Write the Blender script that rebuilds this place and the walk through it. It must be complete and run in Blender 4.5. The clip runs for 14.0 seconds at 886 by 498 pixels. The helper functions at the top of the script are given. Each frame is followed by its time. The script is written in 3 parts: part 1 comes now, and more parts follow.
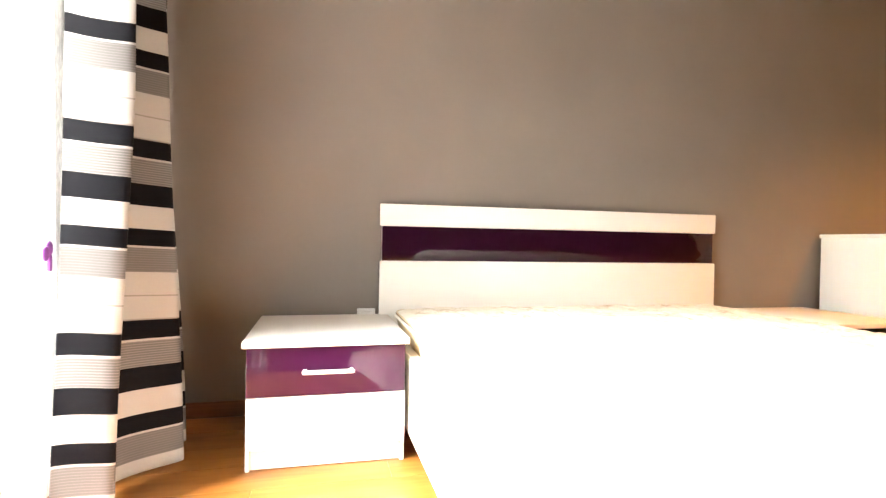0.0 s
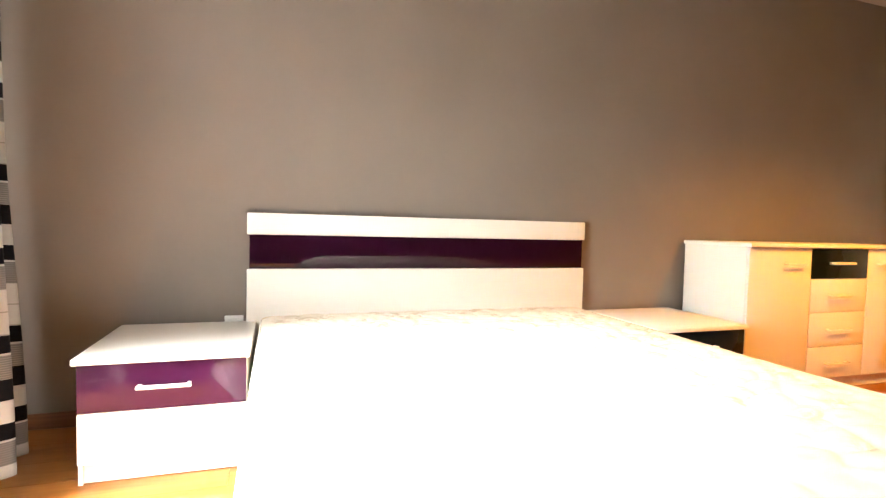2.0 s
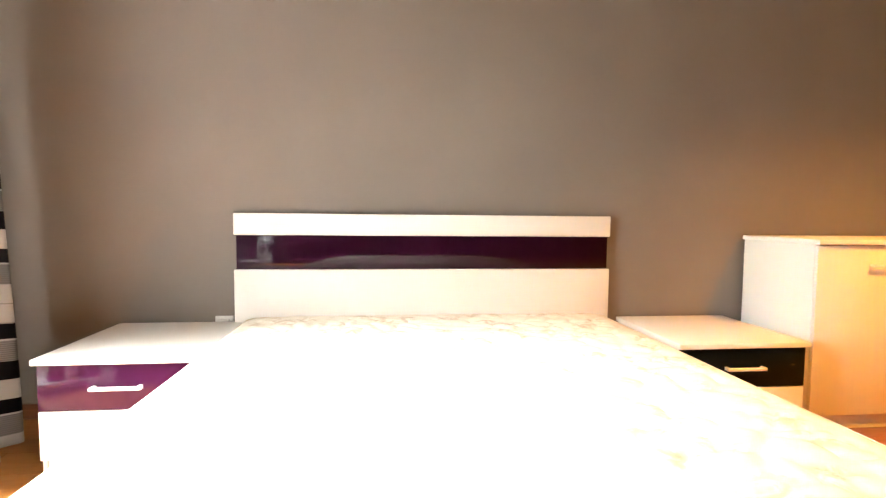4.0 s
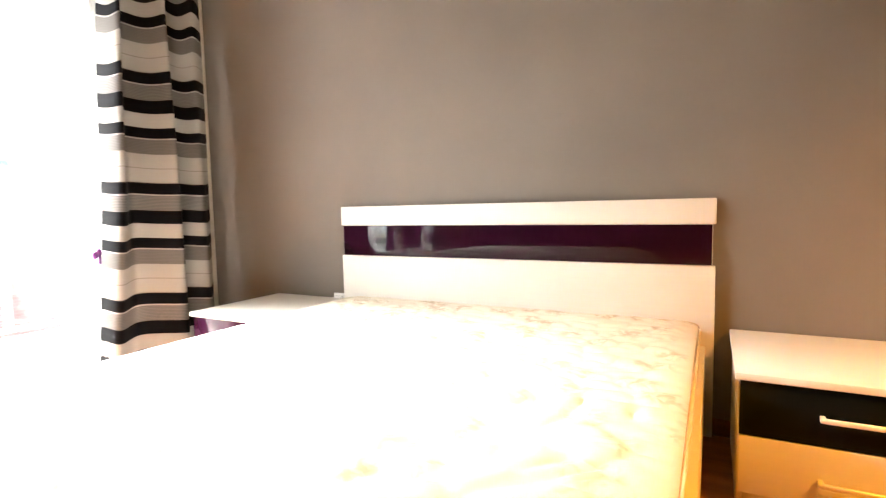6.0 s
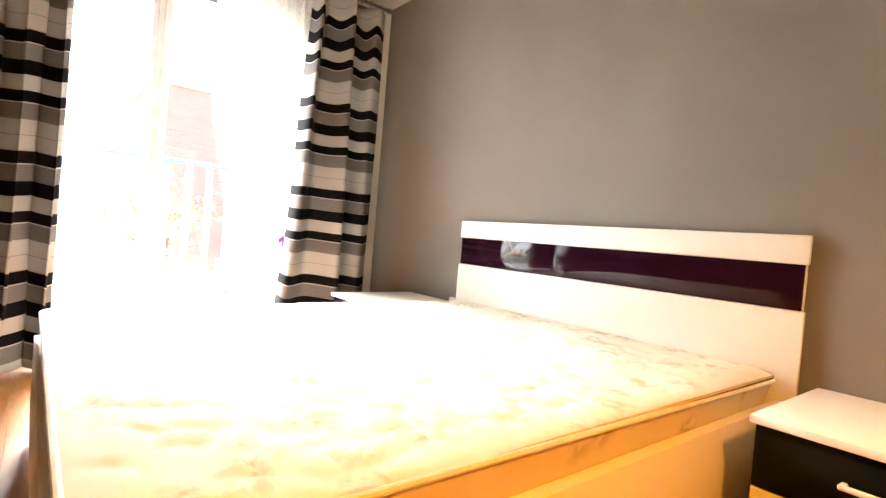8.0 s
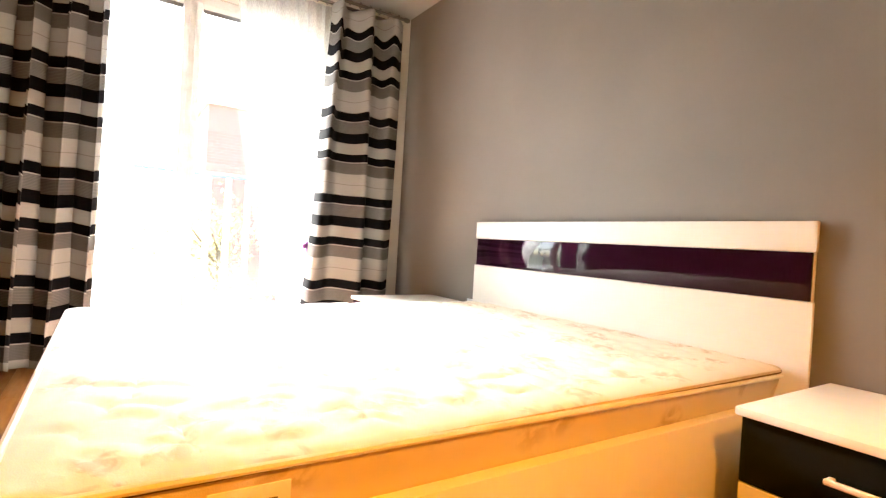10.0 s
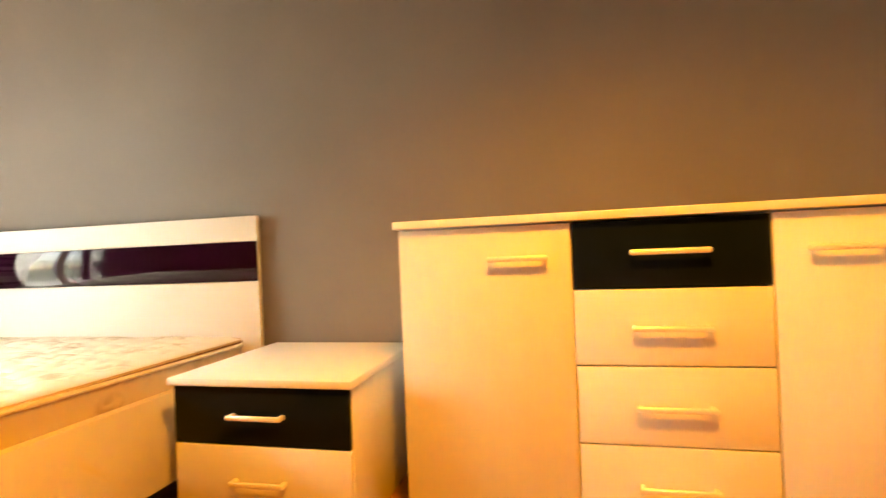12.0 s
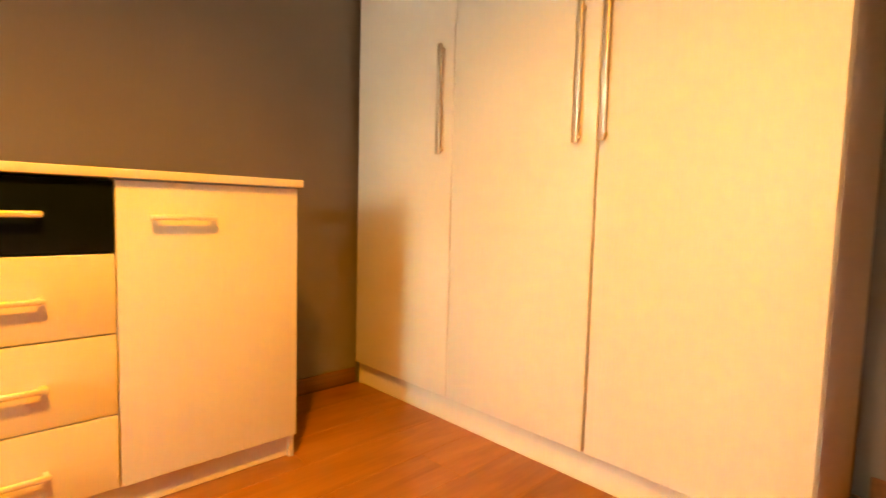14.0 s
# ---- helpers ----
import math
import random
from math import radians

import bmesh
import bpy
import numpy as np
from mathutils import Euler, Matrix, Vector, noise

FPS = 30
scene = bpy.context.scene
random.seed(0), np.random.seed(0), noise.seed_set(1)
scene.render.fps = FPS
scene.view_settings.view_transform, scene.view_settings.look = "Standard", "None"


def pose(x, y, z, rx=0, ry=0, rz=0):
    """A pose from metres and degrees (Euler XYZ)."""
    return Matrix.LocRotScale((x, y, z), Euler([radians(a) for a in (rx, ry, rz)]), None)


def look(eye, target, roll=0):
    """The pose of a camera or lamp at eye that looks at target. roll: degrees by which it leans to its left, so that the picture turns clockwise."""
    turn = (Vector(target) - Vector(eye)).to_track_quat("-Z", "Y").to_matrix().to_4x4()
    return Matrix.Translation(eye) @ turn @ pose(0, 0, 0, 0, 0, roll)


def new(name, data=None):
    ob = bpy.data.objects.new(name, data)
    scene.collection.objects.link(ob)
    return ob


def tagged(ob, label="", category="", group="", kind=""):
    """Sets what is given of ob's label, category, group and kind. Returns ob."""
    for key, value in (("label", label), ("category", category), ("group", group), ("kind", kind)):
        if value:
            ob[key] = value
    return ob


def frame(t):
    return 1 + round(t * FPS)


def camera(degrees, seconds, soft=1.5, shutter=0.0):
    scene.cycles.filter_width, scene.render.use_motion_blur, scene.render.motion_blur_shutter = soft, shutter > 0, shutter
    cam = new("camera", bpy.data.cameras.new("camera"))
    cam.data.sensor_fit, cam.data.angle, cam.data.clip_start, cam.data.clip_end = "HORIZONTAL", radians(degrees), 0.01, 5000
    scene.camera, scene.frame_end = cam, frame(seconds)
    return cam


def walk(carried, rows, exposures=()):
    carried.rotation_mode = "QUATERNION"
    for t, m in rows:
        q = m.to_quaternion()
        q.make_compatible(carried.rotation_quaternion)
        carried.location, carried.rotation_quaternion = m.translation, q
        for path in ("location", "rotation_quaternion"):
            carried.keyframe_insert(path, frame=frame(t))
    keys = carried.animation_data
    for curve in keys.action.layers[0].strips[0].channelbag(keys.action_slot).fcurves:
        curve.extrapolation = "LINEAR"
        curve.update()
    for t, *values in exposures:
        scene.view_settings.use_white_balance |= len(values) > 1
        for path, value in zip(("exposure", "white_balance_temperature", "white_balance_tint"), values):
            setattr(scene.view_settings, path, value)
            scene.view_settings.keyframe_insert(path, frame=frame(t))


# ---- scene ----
cam = camera(81.8, 14.0, soft=1.3, shutter=0.3)
PATH = [
    (0, (-0.3000, -2.5987, 0.8480), (0.1747, -0.6560, 0.8205), 1.01),
    (0.5, (-0.2498, -2.6324, 0.8598), (0.2760, -0.7034, 0.8094), 0.52),
    (1, (-0.1342, -2.6715, 0.9351), (0.4473, -0.7611, 0.8245), 0.80),
    (1.5, (0.0364, -2.7451, 0.9864), (0.6249, -0.8381, 0.8560), 0.70),
    (2, (0.1294, -2.8088, 0.9926), (0.7578, -0.9122, 0.9018), 1.44),
    (2.5, (0.2012, -2.8152, 1.0228), (0.8112, -0.9122, 0.9422), 2.19),
    (5, (1.3454, -2.6428, 1.0349), (1.0582, -0.6706, 0.8678), -1.43),
    (5.5, (1.6656, -2.5969, 1.0342), (1.0637, -0.6974, 0.8619), -1.38),
    (6, (1.9632, -2.4713, 1.0175), (1.0338, -0.7076, 0.8568), -1.22),
    (6.5, (2.2010, -2.5205, 1.0835), (1.0934, -0.8655, 0.8977), -0.26),
    (7, (2.4278, -2.3610, 1.0120), (1.0885, -0.8807, 0.8904), 1.44),
    (7.5, (2.5446, -2.3120, 0.9528), (1.0662, -0.9671, 0.8781), 3.83),
    (10, (2.7587, -2.1152, 0.8801), (1.0871, -1.0173, 0.8566), 3.41),
    (10.5, (2.8823, -2.0741, 0.8943), (1.3369, -0.8047, 0.8756), 1.81),
    (11, (3.0607, -2.0184, 0.8810), (1.7354, -0.5206, 0.8744), -0.41),
    (11.5, (3.2281, -2.0109, 0.8426), (2.2440, -0.2699, 0.8613), -1.58),
    (12, (3.2866, -2.0085, 0.8408), (2.8127, -0.0655, 0.8527), -2.43),
    (12.5, (3.3534, -1.9594, 0.8118), (3.3537, 0.0406, 0.8003), -2.66),
    (13, (3.4422, -1.9295, 0.8098), (3.9797, -0.0054, 0.7145), -2.55),
    (13.5, (3.5105, -2.0107, 0.8228), (4.5384, -0.3019, 0.6703), -0.66),
    (14, (3.4943, -2.0661, 0.8531), (4.8782, -0.6302, 0.7008), 1.54),
]
walk(cam, [(t, look(eye, target, roll)) for t, eye, target, roll in PATH], exposures=[(0.0, 4.7, 6450, 10), (10.5, 4.72, 6500, 10), (11.5, 4.66, 7050, 8), (12.5, 4.52, 7850, 4), (14.0, 4.54, 7700, 6)])

# ---- world, sun, lamps ----
world = bpy.data.worlds.new("world")
scene.world = world
world.use_nodes = True
wn = world.node_tree
wbg = wn.nodes["Background"]
sky = wn.nodes.new("ShaderNodeTexSky")
sky.sky_type = "NISHITA"
sky.sun_disc = False
sky.sun_elevation = radians(45)
sky.sun_rotation = radians(261)
sky.air_density, sky.dust_density, sky.ozone_density = 1.0, 3.0, 1.0
wn.links.new(sky.outputs[0], wbg.inputs[0])
wbg.inputs[1].default_value = 0.15

sun = new("sun", bpy.data.lights.new("sun", "SUN"))
sun.data.energy, sun.data.angle, sun.data.color = 3.7, radians(40), (1.0, 0.99, 0.98)
sun.matrix_world = look((-6.98, -1.12, 7.07), (0, 0, 0))

lamp = new("ceiling_bulb", bpy.data.lights.new("ceiling_bulb", "SPOT"))
lamp.data.energy, lamp.data.color, lamp.data.shadow_soft_size = 17.0, (1.0, 0.39, 0.008), 0.10
lamp.data.spot_size, lamp.data.spot_blend = radians(136), 0.9
lamp.location = (3.42, -1.71, 2.40)


# ---- materials ----
def material(name):
    m = bpy.data.materials.new(name)
    m.use_nodes = True
    nt = m.node_tree
    return m, nt, nt.nodes["Principled BSDF"]


def link(nt, a, b):
    nt.links.new(a, b)


def node(nt, kind, **values):
    n = nt.nodes.new(kind)
    for k, v in values.items():
        n.inputs[k.replace("_", " ")].default_value = v
    return n


def ramp(nt, source, stops, constant=False):
    r = nt.nodes.new("ShaderNodeValToRGB")
    r.color_ramp.interpolation = "CONSTANT" if constant else "LINEAR"
    els = r.color_ramp.elements
    while len(els) < len(stops):
        els.new(0.5)
    for e, (p, c) in zip(els, stops):
        e.position, e.color = p, (*c, 1.0)
    link(nt, source, r.inputs[0])
    return r


def coords(nt, scale, kind="Object"):
    tc = nt.nodes.new("ShaderNodeTexCoord")
    mp = nt.nodes.new("ShaderNodeMapping")
    mp.inputs["Scale"].default_value = scale
    link(nt, tc.outputs[kind], mp.inputs["Vector"])
    return mp.outputs[0]


def place_coords(nt, scale):
    g = nt.nodes.new("ShaderNodeNewGeometry")
    mp = nt.nodes.new("ShaderNodeMapping")
    mp.inputs["Scale"].default_value = scale
    link(nt, g.outputs["Position"], mp.inputs["Vector"])
    return mp.outputs[0]


def bump(nt, bsdf, height, strength, distance=0.002):
    b = nt.nodes.new("ShaderNodeBump")
    b.inputs["Strength"].default_value, b.inputs["Distance"].default_value = strength, distance
    link(nt, height, b.inputs["Height"])
    link(nt, b.outputs[0], bsdf.inputs["Normal"])


def tone(c, k):
    return tuple(min(1.0, v * k) for v in c)


def painted(name, colour, rough, patch=0.06, grain=0.25, scale=260.0):
    """Matt wall paint: roller stipple and slow blotches."""
    m, nt, b = material(name)
    v = place_coords(nt, (1, 1, 1))
    slow = node(nt, "ShaderNodeTexNoise", Scale=1.7, Detail=4.0)
    fine = node(nt, "ShaderNodeTexNoise", Scale=scale, Detail=3.0)
    link(nt, v, slow.inputs["Vector"]), link(nt, v, fine.inputs["Vector"])
    r = ramp(nt, slow.outputs[0], [(0.3, tone(colour, 1 - patch)), (0.7, tone(colour, 1 + patch))])
    link(nt, r.outputs[0], b.inputs["Base Color"])
    rr = ramp(nt, fine.outputs[0], [(0.3, (rough - 0.07,) * 3), (0.7, (rough + 0.07,) * 3)])
    link(nt, rr.outputs[0], b.inputs["Roughness"])
    bump(nt, b, fine.outputs[0], grain, 0.0015)
    return m


def laminate(name, colour, rough=0.42, stretch=(90, 90, 2.2), depth=0.011):
    """Foil-wrapped board with a faint embossed grain along one axis."""
    m, nt, b = material(name)
    v = coords(nt, stretch)
    n = node(nt, "ShaderNodeTexNoise", Scale=1.0, Detail=5.0, Roughness=0.6)
    link(nt, v, n.inputs["Vector"])
    r = ramp(nt, n.outputs[0], [(0.35, tone(colour, 1 - depth)), (0.62, tone(colour, 1 + depth * 0.4))])
    link(nt, r.outputs[0], b.inputs["Base Color"])
    s = node(nt, "ShaderNodeTexNoise", Scale=3.0, Detail=3.0)
    link(nt, place_coords(nt, (1, 1, 1)), s.inputs["Vector"])
    rr = ramp(nt, s.outputs[0], [(0.3, (rough - 0.05,) * 3), (0.7, (rough + 0.08,) * 3)])
    link(nt, rr.outputs[0], b.inputs["Roughness"])
    bump(nt, b, n.outputs[0], 0.05, 0.001)
    return m


def glossy(name, colour, rough=0.07, shine=0.5):
    m, nt, b = material(name)
    b.inputs["Specular IOR Level"].default_value = shine
    n = node(nt, "ShaderNodeTexNoise", Scale=9.0, Detail=3.0)
    link(nt, place_coords(nt, (1, 1, 1)), n.inputs["Vector"])
    r = ramp(nt, n.outputs[0], [(0.3, tone(colour, 0.92)), (0.7, tone(colour, 1.08))])
    link(nt, r.outputs[0], b.inputs["Base Color"])
    rr = ramp(nt, n.outputs[0], [(0.3, (rough,) * 3), (0.7, (rough * 1.6,) * 3)])
    link(nt, rr.outputs[0], b.inputs["Roughness"])
    return m


def metal(name, colour, rough, metallic=1.0):
    m, nt, b = material(name)
    b.inputs["Metallic"].default_value = metallic
    n = node(nt, "ShaderNodeTexNoise", Scale=1.0, Detail=3.0)
    link(nt, coords(nt, (8, 400, 400)), n.inputs["Vector"])
    r = ramp(nt, n.outputs[0], [(0.3, tone(colour, 0.94)), (0.7, tone(colour, 1.04))])
    link(nt, r.outputs[0], b.inputs["Base Color"])
    rr = ramp(nt, n.outputs[0], [(0.3, (rough - 0.06,) * 3), (0.7, (rough + 0.06,) * 3)])
    link(nt, rr.outputs[0], b.inputs["Roughness"])
    return m


def plain(name, colour, rough=0.5):
    m, nt, b = material(name)
    n = node(nt, "ShaderNodeTexNoise", Scale=14.0, Detail=4.0)
    link(nt, place_coords(nt, (1, 1, 1)), n.inputs["Vector"])
    r = ramp(nt, n.outputs[0], [(0.3, tone(colour, 0.9)), (0.7, tone(colour, 1.08))])
    link(nt, r.outputs[0], b.inputs["Base Color"])
    b.inputs["Roughness"].default_value = rough
    return m


WALL_TAUPE = painted("taupe_wall_paint", (0.205, 0.176, 0.150), 0.62)
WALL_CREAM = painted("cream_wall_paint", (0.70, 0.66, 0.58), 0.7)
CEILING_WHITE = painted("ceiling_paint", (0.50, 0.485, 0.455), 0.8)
WHITE_BOARD = laminate("white_furniture_board", (0.81, 0.78, 0.72))
WHITE_FLAT = laminate("white_board_flat", (0.83, 0.80, 0.74), 0.40, (2.2, 90, 90))
PURPLE = glossy("purple_gloss_lacquer", (0.040, 0.0075, 0.030), 0.02, 0.24)
DARK_PURPLE = glossy("dark_aubergine_gloss", (0.018, 0.0030, 0.0125), 0.015, 0.24)
# PURPLE lacquer darkened: its black look under warm lamplight is put into the colour
LAMPLIT_PURPLE = glossy("lamplit_purple_gloss", (0.0055, 0.0080, 0.0125), 0.10, 0.10)
STEEL = metal("brushed_satin_steel", (0.93, 0.92, 0.89), 0.36, 0.35)
# handle steel coloured darker: the shade on the wardrobe bars is in this colour
SHADED_STEEL = metal("shaded_wardrobe_steel", (0.72, 0.69, 0.62), 0.40, 0.8)
DARK_STEEL = metal("dark_curtain_rod_metal", (0.22, 0.20, 0.18), 0.35)
PVC = plain("white_window_plastic", (0.88, 0.88, 0.87), 0.35)
RUBBER = plain("grey_gasket_rubber", (0.22, 0.23, 0.24), 0.6)
SKIRTING = laminate("wood_skirting", (0.19, 0.082, 0.034), 0.4, (2.0, 60, 60), 0.25)
UNDERSIDE = plain("raw_chipboard", (0.33, 0.25, 0.17), 0.8)
SOCKET_WHITE = plain("white_plastic", (0.80, 0.80, 0.78), 0.4)
TIE_PURPLE = plain("purple_ribbon", (0.16, 0.03, 0.22), 0.6)
RAIL_BLUE = plain("pale_blue_rail_paint", (0.035, 0.070, 0.098), 0.5)
RAIL_WHITE = plain("white_rail_paint", (0.62, 0.66, 0.68), 0.5)
CONCRETE = plain("balcony_concrete", (0.45, 0.44, 0.42), 0.85)
BARK = plain("bark", (0.12, 0.09, 0.06), 0.9)
GRASS = plain("ground_grass", (0.10, 0.11, 0.05), 0.95)


def wood_floor():
    m, nt, b = material("orange_oak_laminate")
    g = nt.nodes.new("ShaderNodeNewGeometry")
    info = nt.nodes.new("ShaderNodeObjectInfo")
    shift = nt.nodes.new("ShaderNodeVectorMath")
    shift.operation = "MULTIPLY_ADD"
    link(nt, info.outputs["Random"], shift.inputs[0])
    shift.inputs[1].default_value = (31.0, 17.0, 5.0)
    link(nt, g.outputs["Position"], shift.inputs[2])
    mp = nt.nodes.new("ShaderNodeMapping")
    mp.inputs["Scale"].default_value = (1.1, 8.0, 1.0)
    link(nt, shift.outputs[0], mp.inputs["Vector"])
    warp = node(nt, "ShaderNodeTexNoise", Scale=1.4, Detail=3.0, Distortion=0.8)
    link(nt, mp.outputs[0], warp.inputs["Vector"])
    fine = node(nt, "ShaderNodeTexNoise", Scale=6.0, Detail=5.0, Distortion=0.5)
    link(nt, mp.outputs[0], fine.inputs["Vector"])
    a = ramp(nt, warp.outputs[0], [(0.25, (0.23, 0.082, 0.013)), (0.5, (0.34, 0.132, 0.026)), (0.75, (0.43, 0.182, 0.043))])
    c = ramp(nt, fine.outputs[0], [(0.3, (0.88, 0.85, 0.82)), (0.65, (1, 1, 1))])
    mix = nt.nodes.new("ShaderNodeMixRGB")
    mix.blend_type = "MULTIPLY"
    mix.inputs[0].default_value = 1.0
    link(nt, a.outputs[0], mix.inputs[1]), link(nt, c.outputs[0], mix.inputs[2])
    hsv = nt.nodes.new("ShaderNodeHueSaturation")
    rnd = ramp(nt, info.outputs["Random"], [(0.0, (0.86,) * 3), (1.0, (1.12,) * 3)])
    link(nt, rnd.outputs[0], hsv.inputs["Value"])
    link(nt, mix.outputs[0], hsv.inputs["Color"])
    link(nt, hsv.outputs[0], b.inputs["Base Color"])
    rr = ramp(nt, fine.outputs[0], [(0.3, (0.36,) * 3), (0.7, (0.28,) * 3)])
    link(nt, rr.outputs[0], b.inputs["Roughness"])
    bump(nt, b, fine.outputs[0], 0.06, 0.001)
    return m


FLOOR_WOOD = wood_floor()

# stripe edges of one woven repeat, counted downwards from a black band's top
STRIPE_PERIOD, STRIPE_TOP = 0.645, 0.553
BLACK, GREY, IVORY, LINE = (0.004, 0.004, 0.006), (0.150, 0.143, 0.138), (0.43, 0.42, 0.40), (0.29, 0.27, 0.25)


def striped_cloth():
    m, nt, b = material("striped_curtain_cloth")
    tc = nt.nodes.new("ShaderNodeTexCoord")
    sep = nt.nodes.new("ShaderNodeSeparateXYZ")
    link(nt, tc.outputs["UV"], sep.inputs[0])
    down = nt.nodes.new("ShaderNodeMath")
    down.operation = "SUBTRACT"
    down.inputs[0].default_value = STRIPE_TOP + 8 * STRIPE_PERIOD
    link(nt, sep.outputs["Y"], down.inputs[1])
    div = nt.nodes.new("ShaderNodeMath")
    div.operation = "DIVIDE"
    div.inputs[1].default_value = STRIPE_PERIOD
    link(nt, down.outputs[0], div.inputs[0])
    fr = nt.nodes.new("ShaderNodeMath")
    fr.operation = "FRACT"
    link(nt, div.outputs[0], fr.inputs[0])
    r = ramp(nt, fr.outputs[0], [
        (0.0, BLACK), (0.098, IVORY), (0.110, GREY), (0.25, BLACK), (0.370, IVORY), (0.497, BLACK),
        (0.592, IVORY), (0.602, GREY), (0.735, IVORY), (0.862, LINE), (0.870, IVORY), (0.992, LINE)], True)
    weave = node(nt, "ShaderNodeTexNoise", Scale=1.0, Detail=2.0)
    link(nt, coords(nt, (500, 500, 900)), weave.inputs["Vector"])
    k = ramp(nt, weave.outputs[0], [(0.3, (0.86,) * 3), (0.7, (1.0,) * 3)])
    mix = nt.nodes.new("ShaderNodeMixRGB")
    mix.blend_type = "MULTIPLY"
    mix.inputs[0].default_value = 1.0
    ribbed = ramp(nt, fr.outputs[0], [(0.0, (0, 0, 0)), (0.110, (0.09,) * 3), (0.25, (0, 0, 0)), (0.602, (0.04,) * 3), (0.735, (0, 0, 0))], True)
    turns = nt.nodes.new("ShaderNodeMath")
    turns.operation = "MULTIPLY"
    turns.inputs[1].default_value = 2 * math.pi / 0.0085
    link(nt, sep.outputs["Y"], turns.inputs[0])
    wave = nt.nodes.new("ShaderNodeMath")
    wave.operation = "SINE"
    link(nt, turns.outputs[0], wave.inputs[0])
    rib = nt.nodes.new("ShaderNodeMath")
    rib.operation = "MULTIPLY"
    rib.use_clamp = True
    link(nt, wave.outputs[0], rib.inputs[0]), link(nt, ribbed.outputs[0], rib.inputs[1])
    woven = nt.nodes.new("ShaderNodeMixRGB")
    woven.blend_type = "ADD"
    woven.inputs[0].default_value = 1.0
    link(nt, r.outputs[0], woven.inputs[1]), link(nt, rib.outputs[0], woven.inputs[2])
    link(nt, woven.outputs[0], mix.inputs[1]), link(nt, k.outputs[0], mix.inputs[2])
    link(nt, mix.outputs[0], b.inputs["Base Color"])
    b.inputs["Roughness"].default_value = 0.72
    b.inputs["Specular IOR Level"].default_value = 0.10
    bump(nt, b, weave.outputs[0], 0.15, 0.001)
    trans = nt.nodes.new("ShaderNodeBsdfTranslucent")
    link(nt, mix.outputs[0], trans.inputs["Color"])
    ms = nt.nodes.new("ShaderNodeMixShader")
    ms.inputs[0].default_value = 0.14
    out = nt.nodes["Material Output"]
    link(nt, b.outputs[0], ms.inputs[1]), link(nt, trans.outputs[0], ms.inputs[2])
    link(nt, ms.outputs[0], out.inputs["Surface"])
    return m


def sheer_cloth():
    m, nt, b = material("white_sheer_voile")
    out = nt.nodes["Material Output"]
    tr = nt.nodes.new("ShaderNodeBsdfTransparent")
    tl = nt.nodes.new("ShaderNodeBsdfTranslucent")
    df = nt.nodes.new("ShaderNodeBsdfDiffuse")
    for n in (tl, df):
        n.inputs["Color"].default_value = (0.86, 0.86, 0.85, 1)
    weave = node(nt, "ShaderNodeTexNoise", Scale=1.0, Detail=2.0)
    link(nt, coords(nt, (300, 300, 40)), weave.inputs["Vector"])
    k = ramp(nt, weave.outputs[0], [(0.3, (0.42,) * 3), (0.7, (0.62,) * 3)])
    a = nt.nodes.new("ShaderNodeMixShader")
    a.inputs[0].default_value = 0.30
    link(nt, tl.outputs[0], a.inputs[1]), link(nt, df.outputs[0], a.inputs[2])
    c = nt.nodes.new("ShaderNodeMixShader")
    link(nt, k.outputs[0], c.inputs[0])
    link(nt, tr.outputs[0], c.inputs[1]), link(nt, a.outputs[0], c.inputs[2])
    link(nt, c.outputs[0], out.inputs["Surface"])
    return m


def pane_glass():
    m, nt, b = material("window_glass")
    out = nt.nodes["Material Output"]
    tr = nt.nodes.new("ShaderNodeBsdfTransparent")
    tr.inputs["Color"].default_value = (0.96, 0.98, 0.97, 1)
    gl = nt.nodes.new("ShaderNodeBsdfGlossy")
    gl.inputs["Roughness"].default_value = 0.02
    fr = nt.nodes.new("ShaderNodeFresnel")
    fr.inputs["IOR"].default_value = 1.5
    ms = nt.nodes.new("ShaderNodeMixShader")
    link(nt, fr.outputs[0], ms.inputs[0])
    link(nt, tr.outputs[0], ms.inputs[1]), link(nt, gl.outputs[0], ms.inputs[2])
    link(nt, ms.outputs[0], out.inputs["Surface"])
    return m


